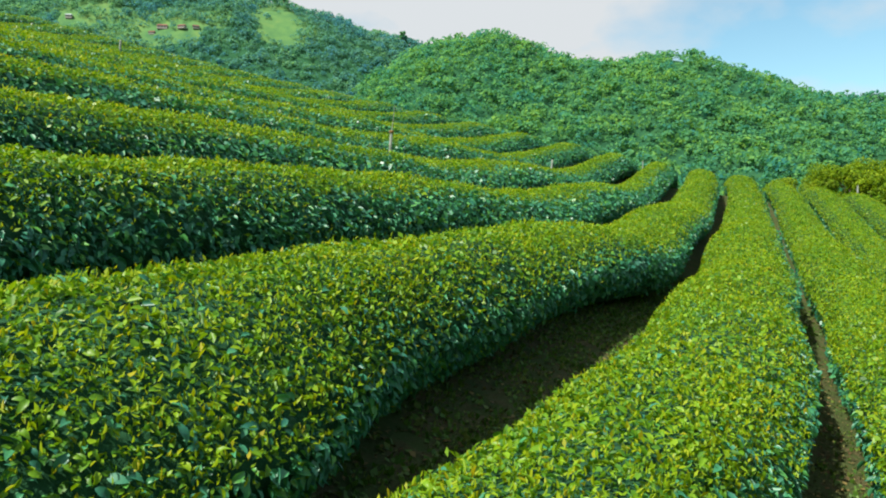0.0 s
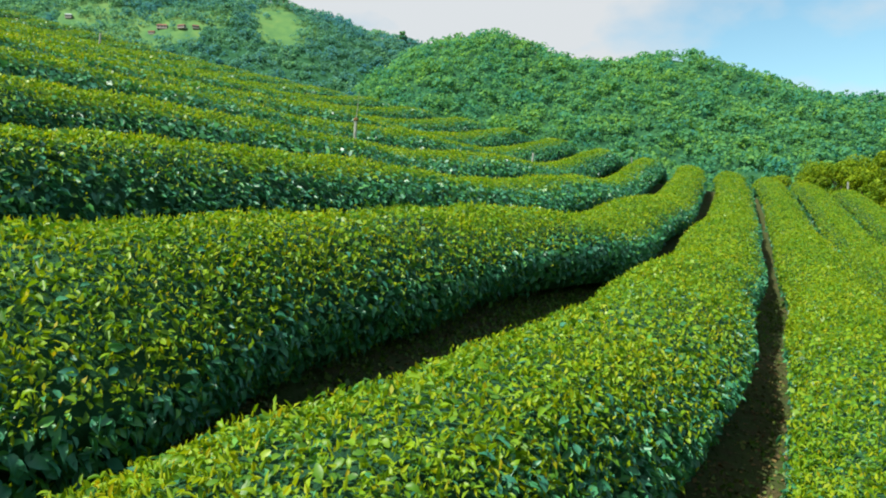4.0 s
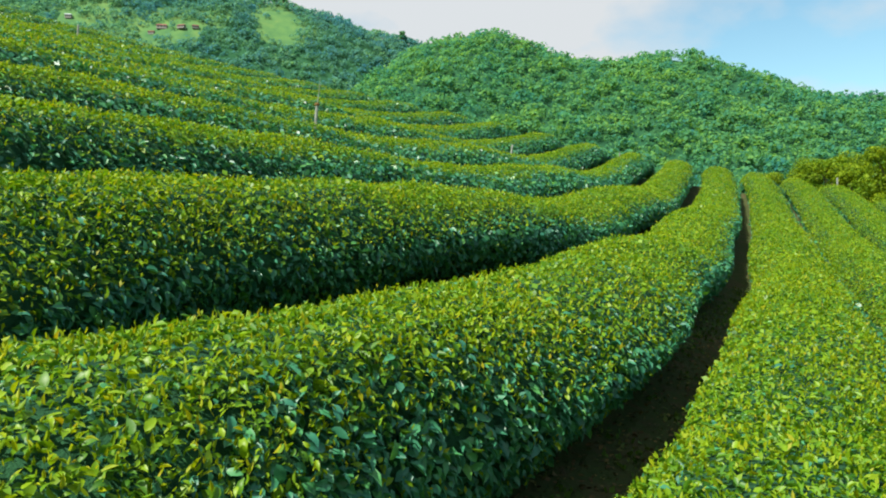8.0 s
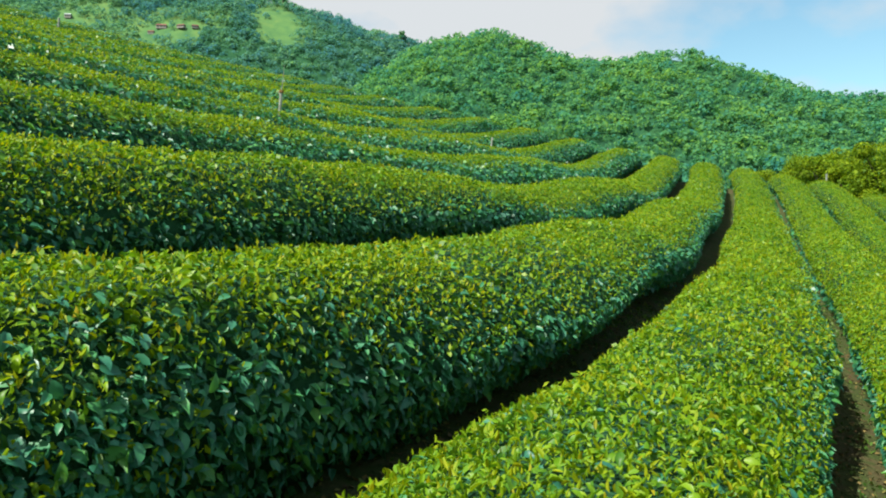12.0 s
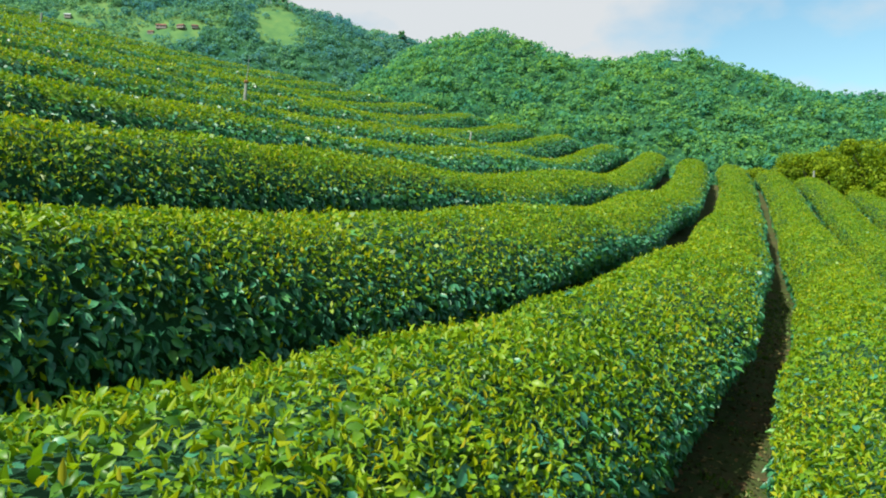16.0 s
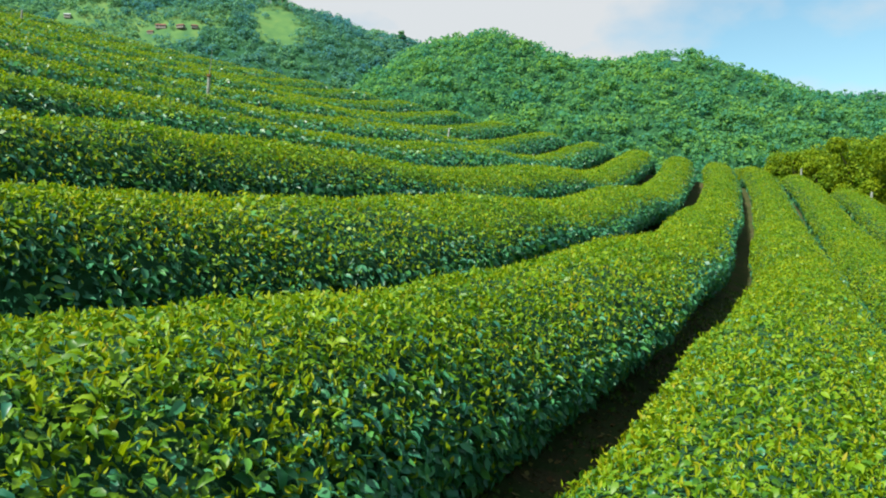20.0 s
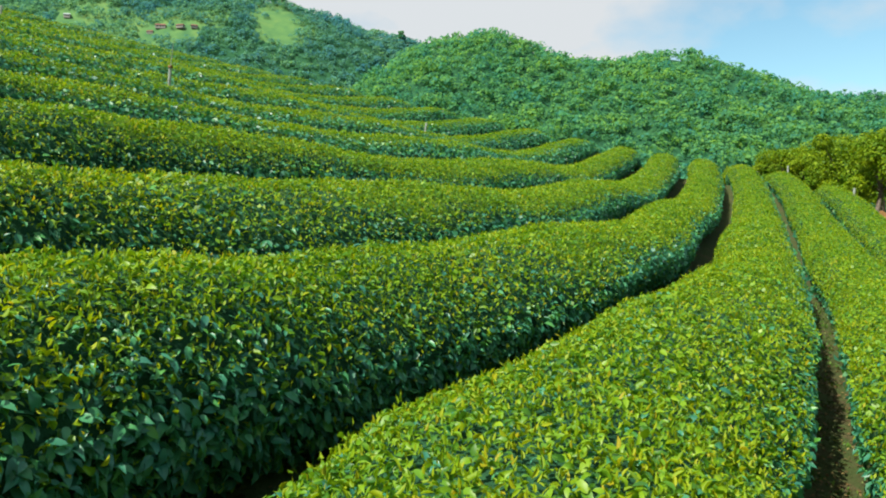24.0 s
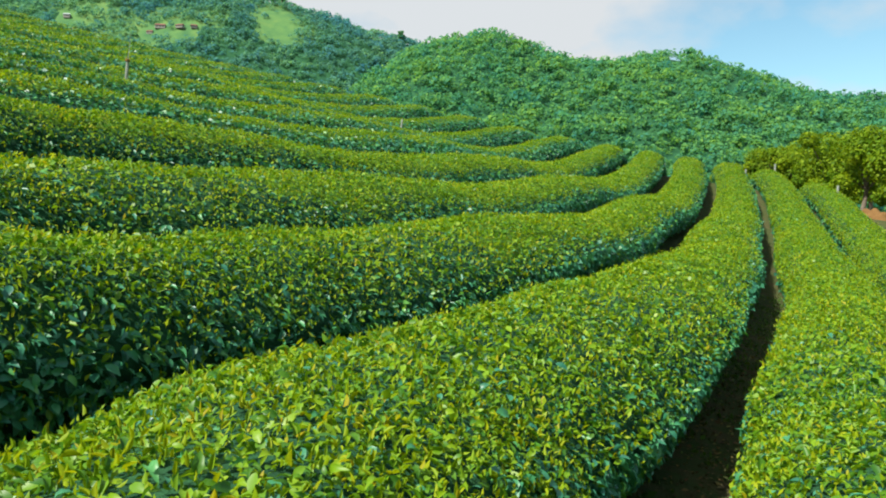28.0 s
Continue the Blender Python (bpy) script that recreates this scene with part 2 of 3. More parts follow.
def land(x, y):
    """Height of the ground, from the tea slope over the valley to the forested hills."""
    a, d = x / METRES, y / METRES
    f = EYE + METRES * (d * SP - (canopy(a, d) + ROW_HEIGHT) * CP)
    valley = -30.0 + 0.0 * x
    hill_a = (223 + 72 * sig((515 - x) / 45.0) + 33 * np.exp(-((x - 45) / 130.0) ** 2)) * (sig((x + 170) / 30.0))
    hill_a = hill_a * np.exp(-(np.abs(y - 1200) / 380.0) ** 2)
    hill_b = (528 + 0.13 * np.clip(-x - 190, -200, 500)) * np.exp(-(np.abs(y - 1720) / 430.0) ** 2) * (sig((130 - x) / 115.0) + 0.065 * np.exp(-((x + 38) / 48.0) ** 2))
    rough = 9 * np.sin(x / 47 + np.sin(y / 90)) * np.cos(y / 61) + 5 * np.sin(x / 21 + y / 33)
    far = np.maximum(valley, np.maximum(hill_a, hill_b) - 30 + rough * np.clip((y - 500) / 300, 0, 1))
    r = np.hypot(x - 2, y - 15)
    s = np.clip((r - 45) / 120.0, 0, 1)
    s = s * s * (3 - 2 * s)
    return np.where(y < 14, np.clip(f, -40, 60), f * (1 - s) + far * s)


def mesh_of(name, verts, faces, mat, smooth=False):
    """A mesh from arrays: verts (n, 3), faces a list of index arrays of one width each."""
    me = bpy.data.meshes.new(name)
    loops = np.concatenate([f.ravel() for f in faces]).astype(np.int32)
    sizes = np.concatenate([np.full(len(f), f.shape[1]) for f in faces]).astype(np.int32)
    starts = np.concatenate([[0], np.cumsum(sizes)[:-1]]).astype(np.int32)
    me.vertices.add(len(verts))
    me.vertices.foreach_set("co", np.ascontiguousarray(verts, np.float32).ravel())
    me.loops.add(len(loops))
    me.loops.foreach_set("vertex_index", loops)
    me.polygons.add(len(sizes))
    me.polygons.foreach_set("loop_start", starts)
    me.update(calc_edges=True)
    if smooth:
        me.polygons.foreach_set("use_smooth", np.ones(len(sizes), bool))
    me.materials.append(mat)
    return me


def grid_faces(n, m):
    i = np.arange((n - 1) * (m - 1))
    r, c = i // (m - 1), i % (m - 1)
    v = r * m + c
    return np.stack([v, v + 1, v + m + 1, v + m], 1)


def spread(lo, hi, n, mid, tight):
    """Coordinates from lo to hi, close together round mid."""
    u = np.linspace(np.arcsinh((lo - mid) / tight), np.arcsinh((hi - mid) / tight), n)
    return mid + tight * np.sinh(u)


gx, gy = spread(-1700, 1900, 240, 3, 14), spread(-160, 2600, 270, 12, 14)
GX, GY = np.meshgrid(gx, gy)
ground = new("ground", mesh_of("ground", np.stack([GX, GY, land(GX, GY)], -1).reshape(-1, 3), [grid_faces(len(gy), len(gx))], M_GROUND, True))
ground.data.materials.append(M_MEADOW)
ground.data.materials.append(M_FLOOR)
_x, _y = GX[:-1, :-1], GY[:-1, :-1]
mown = (((_x + 345 + 0.25 * (_y - 1560)) / 75) ** 2 + ((_y - 1575) / 100) ** 2 < 1) | (((_x + 640) / 200) ** 2 + ((_y - 1500) / 50) ** 2 < 1)
far_face = np.where((_y > 170) | (_y < -60), np.where(mown, 1, 2), 0).astype(np.int32)
ground.data.polygons.foreach_set("material_index", far_face.ravel())
tagged(ground, "dark damp soil with thin grass between tea rows", "ground", kind="structure")

# ---------------------------------------------------------------- tea rows
rng = np.random.default_rng(7)


def lumps(x, y, seed):
    """Soft uneven swelling of the plucked hedges."""
    return (0.5 * np.sin(x * 2.1 + seed * 1.7 + 1.3 * np.sin(y * 1.1)) + 0.35 * np.sin(y * 3.3 + x * 1.4 + seed) + 0.3 * np.sin(x * 5.1 - y * 4.3 + 2.0 * seed)
            + 0.22 * np.sin(x * 9.7 + y * 8.1 + seed * 3.0))


# outline of a hedge: how far it reaches across and up, both sides rounded
SOFT, STEEP = (1.05, 0.90), (0.98, 0.95)
_u = np.linspace(0, 1, 400)


def even(powers, wide):
    x, z = wide * np.sin(_u * np.pi / 2) ** powers[0], 0.86 * np.cos(_u * np.pi / 2) ** powers[1]
    arc = np.concatenate([[0], np.cumsum(np.hypot(np.diff(x), np.diff(z)))])
    return arc / arc[-1]


ARC_UP, ARC_DOWN = even(SOFT, 0.68), even(STEEP, 0.55)


# small rise of the tops and reach of the downhill flank at steps ahead, and row by row beside the slide
EDGE_AT = np.array((0.3, 0.5, 0.75, 1.1, 1.6, 2.3, 3.3, 4.6, 7.0))
RISE = np.array((0.0015, 0.0040, 0.0040, 0.0115, 0.0177, 0.0235, 0.0312, 0.0371, 0.0382))
TIP = np.array((-0.005, -0.0077, -0.0068, 0.0009, 0.0027, -0.0024, -0.0015, -0.0009, -0.0024))
REACH = np.array((-0.0258, -0.0131, -0.0326, -0.0171, 0.0087, 0.0324, 0.0369, 0.0175, 0.0027))
OWN_AT = np.array((0.35, 0.6, 0.95, 1.5, 2.6))
OWN_UP = np.array(((0.005, 0.000, -0.059, -0.068), (0.012, -0.004, 0.011, 0.005), (0.004, 0.008, 0.011, 0.006), (0.025, 0.028, 0.044, 0.008)))
OWN_DOWN = np.array(((-0.001, 0.060, -0.069, -0.078), (-0.035, -0.105, -0.020, 0.055), (-0.035, -0.035, -0.010, 0.065), (0.005, 0.045, 0.115, 0.100)))
OWN_RISE = np.array(((-0.008, -0.0015, 0.0076, 0.0053), (-0.0208, 0.0036, -0.0016, -0.0041), (0.0038, -0.0007, -0.0117, -0.0016), (-0.0121, -0.0013, -0.0015, 0.0008)))


def row_point(k, d, t):
    """A point on the hedge of row k: d along it, t from -1 (uphill foot) over the top to 1 (downhill foot), even along the outline."""
    spacing = left_edge(k, d) - left_edge(k - 1, d)
    lg = np.log(d.clip(0.0) + 0.3)
    at, own_at, own = np.log(EDGE_AT + 0.3), np.log(OWN_AT + 0.3), min(max(k, 0), 3)
    ease = np.clip((d - 0.35) / 1.6, 0, 1)
    ease = ease * ease * (3 - 2 * ease)
    slow = np.clip((d - 0.5) / 2.0, 0, 1)
    slow = slow * slow * (3 - 2 * slow)
    mid = left_edge(k - 1, d) + (0.20 + 0.14 * ease + 0.06 * np.clip((d - 2.0) / 2.0, 0, 1)) * spacing
    up_half = 0.56 - 0.19 * slow + (-0.10 if k < 0 else 0.10 if k < 2 else 0.02) * np.clip((d - 1.7) / 1.2, 0, 1) * np.clip((8.0 - d) / 3.0, 0, 1) + eased(lg, own_at, np.append(OWN_UP[own], 0.0)) - (0.07 if k >= 4 else 0.0) * np.clip((1.8 - d) / 0.6, 0, 1)
    down_half = 0.30 + 0.10 * ease + 0.05 * np.clip((d - 2.3) / 1.2, 0, 1) + eased(lg, at, REACH) + eased(lg, own_at, np.append(OWN_DOWN[own], 0.0))
    if k <= 0:      # the lane below these rows is wider, their ridge lies farther uphill
        mid = mid - eased(lg, own_at, np.array((0.0, 0.03, 0.14, 0.14, 0.0))) * spacing
    up_side = t < 0
    ang = np.where(up_side, np.interp(np.abs(t), ARC_UP, _u), np.interp(np.abs(t), ARC_DOWN, _u)) * np.pi * 0.5
    s, c = np.sin(ang), np.maximum(np.cos(ang), 0)
    across = np.where(up_side, -s ** SOFT[0] * up_half, s ** STEEP[0] * down_half * 1.13)
    up = np.where(up_side, c ** SOFT[1], c ** STEEP[1])
    end = np.clip((d + 1.2) / 0.15, 0, 1) * np.clip(((8.2 if k >= 5 else 9.0) - d) / 0.15, 0, 1)
    up = up * np.sqrt(end)
    # the foot draws in under the skirt of leaves
    tuck = np.clip(1 - up / 0.62, 0, 1)
    a = mid + across * (1 - np.where(up_side, 0.32, 1.0 - 0.6 * np.clip((d - 1.6) / 1.0, 0, 1)) * tuck ** 1.4) * spacing
    level = 0.75 * np.clip((d - 1.2) / 1.2, 0, 1)      # farther rows stand on low terraces, their tops flatter than the slope
    b = canopy(a + level * (mid - a), d) - eased(lg, at, RISE) - eased(lg, at, TIP) * (a - 0.35 * d).clip(-1.5, 1.5) - eased(lg, own_at, np.append(OWN_RISE[own], 0.0)) + ROW_HEIGHT * (1 - up) * 0.96 + 0.025 * (1 - up) ** 2
    x, y, z = place(a, b, d)
    l = lumps(x, y, k) * 0.03
    return np.stack([x + l * across * 2.0, y, z + l * up], -1)


def row_normal(k, d, t):
    e = 0.01
    du = row_point(k, d + e, t) - row_point(k, d - e, t)
    dv = row_point(k, d, np.clip(t + e, -1, 1)) - row_point(k, d, np.clip(t - e, -1, 1))
    n = np.cross(dv, du)
    n /= np.maximum(np.linalg.norm(n, axis=-1, keepdims=True), 1e-9)
    return n


BLADE = np.array([(0, 0, -0.06), (-0.15, 0.10, 0.05), (-0.26, 0.36, 0.10), (-0.18, 0.72, 0.05), (0, 1.0, -0.20), (0.18, 0.72, 0.05), (0.26, 0.36, 0.10), (0.15, 0.10, 0.05), (0, 0.36, 0.01), (0, 0.72, -0.03)])
BLADE_T = np.array([(0, 8, 1), (1, 8, 2), (3, 9, 4), (0, 7, 8), (7, 6, 8), (5, 4, 9)])
BLADE_Q = np.array([(2, 8, 9, 3), (6, 5, 9, 8)])
SPRIG = np.array([(0, 0, -0.05), (-0.25, 0.30, 0.09), (-0.21, 0.64, 0.05), (0, 1.0, -0.15), (0.21, 0.64, 0.05), (0.25, 0.30, 0.09)])
SPRIG_Q = np.array([(0, 3, 2, 1), (0, 5, 4, 3)])
CARD = np.array([(0, 0, 0), (-0.34, 0.5, 0.06), (0, 1.0, -0.05), (0.34, 0.5, 0.06)])
CARD_Q = np.array([(0, 3, 2, 1)])


def leaf_cloud(pos, nor, size, tilt, fine, lead=None, wide=1.0):
    """Leaf blades at pos, lying about nor, each turned its own way; returns vertices and faces."""
    n = len(pos)
    z = nor + rng.normal(0, tilt, (n, 3))
    z /= np.linalg.norm(z, axis=1, keepdims=True)
    r = rng.normal(0, 1, (n, 3)) if lead is None else rng.normal(0, 0.55, (n, 3)) + lead
    y = r - (r * z).sum(1, keepdims=True) * z
    y /= np.maximum(np.linalg.norm(y, axis=1, keepdims=True), 1e-6)
    x = np.cross(y, z)
    shape = (SPRIG, BLADE, CARD)[int(fine)]
    s = (size * (0.65 + 0.75 * rng.uniform(0, 1, n) ** 1.6))[:, None, None]
    v = wide * shape[None, :, 0:1] * x[:, None] + shape[None, :, 1:2] * y[:, None] + shape[None, :, 2:3] * z[:, None] * rng.uniform(0.3, 2.2, (n, 1, 1))
    v = pos[:, None] + (v - 0.4 * y[:, None]) * s
    base = (np.arange(n) * len(shape))[:, None, None]
    if fine == 2:
        return v.reshape(-1, 3), [(CARD_Q[None] + base).reshape(-1, 4)]
    if fine:
        return v.reshape(-1, 3), [(BLADE_T[None] + base).reshape(-1, 3), (BLADE_Q[None] + base).reshape(-1, 4)]
    return v.reshape(-1, 3), [(SPRIG_Q[None] + base).reshape(-1, 4)]


def joined(clouds):
    vs, tri, quad, off = [], [], [], 0
    for v, fs in clouds:
        vs.append(v)
        for f in fs:
            (tri if f.shape[1] == 3 else quad).append(f + off)
        off += len(v)
    return np.concatenate(vs), [np.concatenate(p) for p in (tri, quad) if p]


# farthest reach, blade length, blades a square metre, shape with all its points
BANDS = [(0.50, 0.034, 4500, 1), (1.0, 0.039, 2900, 0), (1.8, 0.046, 1800, 2), (3.0, 0.052, 1350, 2), (5.2, 0.063, 760, 2), (99.0, 0.075, 440, 2)]


def tea_row(k, d0, d1):
    row = new("tea_row")
    tagged(row, "long clipped tea hedge, yellow-green shoots over dark leaves", "tea hedge", "tea rows on the slope")
    # body of twigs, coloured dark so that gaps between leaves look shaded
    ds = np.concatenate([np.arange(d0, min(3, d1), 0.06), np.arange(max(3, d0), d1, 0.12)])
    ts = np.linspace(-1, 1, 17)
    D, T = np.meshgrid(ds, ts, indexing="ij")
    p = row_point(k, D.ravel(), T.ravel())
    nrm = row_normal(k, D.ravel(), np.clip(T.ravel(), -0.97, 0.97))
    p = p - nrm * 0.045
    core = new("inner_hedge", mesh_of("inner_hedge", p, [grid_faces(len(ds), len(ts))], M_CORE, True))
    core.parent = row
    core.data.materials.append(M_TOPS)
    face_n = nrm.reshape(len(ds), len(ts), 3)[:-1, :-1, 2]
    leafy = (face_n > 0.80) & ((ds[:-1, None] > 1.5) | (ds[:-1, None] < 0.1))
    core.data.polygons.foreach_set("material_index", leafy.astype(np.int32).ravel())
    # leaves
    cell = 0.06
    edges = np.arange(d0, d1, cell)
    mid_a = left_edge(k - 1, edges) + 0.16
    near = np.hypot(np.maximum(edges, 0.0), np.maximum(np.maximum(-0.1 - mid_a, mid_a - 1.1), 0) * 1.0)
    hidden = (mid_a < -0.66 * np.maximum(edges, 0) - 0.32) | (edges < 0.18) | (mid_a > 1.25 + 0.66 * np.maximum(edges, 0))
    clouds = ([], [], [])        # plucked top, shoots, flanks
    low = 0.0
    for reach, size, dens, fine in BANDS:
        sel = (near >= low) & (near < reach)
        close = low < 1.6
        low = reach
        if not sel.any():
            continue
        for hid in (False, True):
            c = edges[sel & (hidden == hid)]
            if not len(c):
                continue
            sz, dn = (size, dens) if not hid else (max(size, 0.075), min(dens, 330))
            n = rng.poisson(dn * cell * METRES * 2.6, len(c))
            d = np.repeat(c, n) + rng.uniform(0, cell, n.sum())
            t = rng.uniform(-0.9, 0.97, len(d))
            p, nn = row_point(k, d, t), row_normal(k, d, t)
            keep = (nn[:, 2] > -0.9) & (t < rng.uniform(0.78, 1.0, len(d)))
            keep &= (t > (-0.42 if k <= 0 else -0.7)) | (rng.uniform(0, 1, len(d)) < 0.3)
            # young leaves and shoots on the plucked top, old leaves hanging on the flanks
            far = np.clip((d - 0.8) / 1.5, 0, 1)      # upper rows turn to dark leaves higher up, painting their shaded bands
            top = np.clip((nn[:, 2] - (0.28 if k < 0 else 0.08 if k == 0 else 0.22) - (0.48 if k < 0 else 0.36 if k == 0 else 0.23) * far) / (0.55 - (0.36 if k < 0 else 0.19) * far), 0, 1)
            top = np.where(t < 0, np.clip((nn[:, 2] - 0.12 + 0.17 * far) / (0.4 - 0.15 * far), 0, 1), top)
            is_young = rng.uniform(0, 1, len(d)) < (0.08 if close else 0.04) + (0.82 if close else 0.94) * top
            upright = rng.uniform(0, 1, len(d)) < (0.45 if close else 0.35)
            for kind in (0, 1, 2):
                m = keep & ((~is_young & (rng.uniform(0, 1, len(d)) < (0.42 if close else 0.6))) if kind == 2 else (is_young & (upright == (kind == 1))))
                c = m.sum()
                if not c:
                    continue
                off = rng.normal(0.0, 0.015 if close else 0.02, c) + (0.002, 0.014 if close else 0.024, -0.004)[kind]
                if kind == 1:      # shoots that stand up from the plucked top
                    nv = rng.normal(0, 0.8, (c, 3)) + np.array((0, 0, 0.25))
                    lead = np.array((0, 0, 1.4)) + 0.3 * nn[m]
                elif kind == 0:    # leaves spread flat, tips drooping outwards
                    nv, lead = nn[m] * 0.6 + np.array((0, 0, 0.5)), None
                else:              # old leaves that hang outwards
                    nv = nn[m] * 0.6 + np.array((0, 0, 0.6 if close else 0.2))
                    lead = nn[m] * 0.9 + np.array((0, 0, -0.5))
                clouds[kind].append(leaf_cloud(
                    p[m] + nn[m] * off[:, None], nv, sz * (1.0 + 0 * d[m], 0.80 + 0 * d[m], (1.75 if reach < 1 else 1.5) - 0.6 * top[m])[kind], (0.55 if close else 0.35, 0.3, 0.45)[kind],
                    2 if hid else (fine, 0 if reach < 1 else 2, fine if reach < 1 else 0 if reach < 2 else 2)[kind], lead, (1.0, 0.62, 1.0)[kind]))
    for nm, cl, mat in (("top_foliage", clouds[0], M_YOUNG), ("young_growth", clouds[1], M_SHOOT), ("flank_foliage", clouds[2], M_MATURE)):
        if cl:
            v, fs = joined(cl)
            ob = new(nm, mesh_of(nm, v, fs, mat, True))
            ob.parent = row
            tagged(ob, kind="stuff")
    return row


TEA = {}
for k in range(-15, 6):
    TEA[k] = tea_row(k, -1.2, 9.0 if k < 5 else 8.2)


# single big leaves that hang out of the flanks nearest to the slide
leaf_mesh = mesh_of("leaf", BLADE - np.array((0, 0.4, 0)), [BLADE_T, BLADE_Q], M_MATURE)


def hanging_leaves(row, k, count):
    d, t = rng.uniform(0.42, 1.3, count), rng.uniform(0.1, 0.85, count) * rng.choice((1, 1, 1, -1), count)
    p, nn = row_point(k, d, t), row_normal(k, d, t)
    for q, n in zip(p, nn):
        z = Vector(n * 0.9 + np.array((0, 0, 0.3)) + rng.normal(0, 0.35, 3)).normalized()
        r = Vector(n * 0.8 + np.array((0, 0, -0.5)) + rng.normal(0, 0.6, 3))
        y = (r - r.dot(z) * z).normalized()
        x = y.cross(z)
        ob = new("leaf", leaf_mesh)
        ob.parent = row
        s = rng.uniform(0.045, 0.068)
        m = Matrix((x, y, z)).transposed().to_4x4()
        ob.matrix_world = Matrix.Translation(Vector(q + n * 0.025)) @ m @ Matrix.Scale(s, 4)


for k, row in TEA.items():
    if -1 <= k <= 5:
        hanging_leaves(row, k, 130)


# ---------------------------------------------------------------- weeds in the lanes
def lane_spots(k, n, d0, d1, off):
    """Places in the lane below row k, with n tries between d0 and d1."""
    d = d0 + (d1 - d0) * rng.uniform(0, 1, n) ** 1.5
    u = np.ones(n)
    lo, hi = row_point(k, d, u)[:, 0], row_point(k + 1, d, -u)[:, 0]
    f = rng.normal(0.5, off, n)
    x, y = lo + (hi - lo) * f, METRES * d
    return x, y, land(x, y)


def weeds():
    pos = []
    for k in range(-2, 6):
        x, y, z = lane_spots(k, 24000 if k == 0 else 8000, 0.1, 3.4, 0.42)
        clump = np.sin(x * 5.3 + k) * np.cos(y * 3.1 - k) + 0.4 * np.sin(x * 13 + y * 11)
        m = clump > (-0.75 if k == 0 else -0.1)
        pos.append(np.stack([x, y, z + 0.012], -1)[m])
    p = np.concatenate(pos)
    c = len(p)
    v, fs = leaf_cloud(p, rng.normal(0, 0.8, (c, 3)) + np.array((0, 0, 0.3)), rng.uniform(0.015, 0.055, c), 0.3, 2, np.array((0, 0, 1.3)))
    return tagged(new("weed_patch", mesh_of("weed_patch", v, fs, M_WEED)), "low dull green weeds on the soil between hedges", "weeds", kind="stuff")


def leaf_litter():
    pos = []
    for k in range(-1, 6):
        x, y, z = lane_spots(k, 5000, 0.1, 2.4, 0.5)
        pos.append(np.stack([x, y, z + rng.uniform(0.004, 0.016, len(x))], -1))
    p = np.concatenate(pos)
    v, fs = leaf_cloud(p, np.tile((0, 0, 1.0), (len(p), 1)), rng.uniform(0.02, 0.045, len(p)), 0.35, 2)
    return tagged(new("leaf_litter", mesh_of("leaf_litter", v, fs, M_LITTER)), "fallen brown and straw-coloured leaves on the soil", "leaf litter", kind="stuff")


def soil_crumbs():
    """Crumbled clods of earth along the lanes."""
    vs, fs, off = [], [], 0
    tet = np.array([(1, 0, -0.4), (-0.5, 0.87, -0.4), (-0.5, -0.87, -0.4), (0, 0, 0.7)])
    for k in range(-1, 6):
        x, y, z = lane_spots(k, 1300, 0.2, 2.0, 0.45)
        r = rng.uniform(0.006, 0.028, len(x))[:, None, None]
        v = np.stack([x, y, z], -1)[:, None] + (tet[None] + rng.normal(0, 0.25, (len(x), 4, 3))) * r
        vs.append(v.reshape(-1, 3))
        fs.append((np.array([(0, 1, 3), (1, 2, 3), (2, 0, 3), (0, 2, 1)])[None] + (off + 4 * np.arange(len(x)))[:, None, None]).reshape(-1, 3))
        off += 4 * len(x)
    return tagged(new("soil_crumbs", mesh_of("soil_crumbs", np.concatenate(vs), [np.concatenate(fs)], M_GROUND)), "crumbled clods of dark earth between hedges", "soil", kind="stuff")


weeds()
leaf_litter()
soil_crumbs()


# ---------------------------------------------------------------- posts, trees, houses
def tube(bm, points, radii, sides=8):
    """A tapered round limb through the points."""
    rings = []
    for i, (p, r) in enumerate(zip(points, radii)):
        p = Vector(p)
        ahead = Vector(points[min(i + 1, len(points) - 1)]) - Vector(points[max(i - 1, 0)])
        q = ahead.to_track_quat("Z", "Y")
        rings.append([bm.verts.new(p + q @ Vector((r * math.cos(2 * math.pi * j / sides), r * math.sin(2 * math.pi * j / sides), 0))) for j in range(sides)])
    for a, b in zip(rings, rings[1:]):
        for j in range(sides):
            bm.faces.new((a[j], a[(j + 1) % sides], b[(j + 1) % sides], b[j]))
    bm.faces.new(rings[0][::-1])
    bm.faces.new(rings[-1])


def part(name, bm, mat, parent, label=""):
    me = bpy.data.meshes.new(name)
    bm.to_mesh(me)
    bm.free()
    me.materials.append(mat)
    ob = new(name, me)
    ob.parent = parent
    return tagged(ob, label)


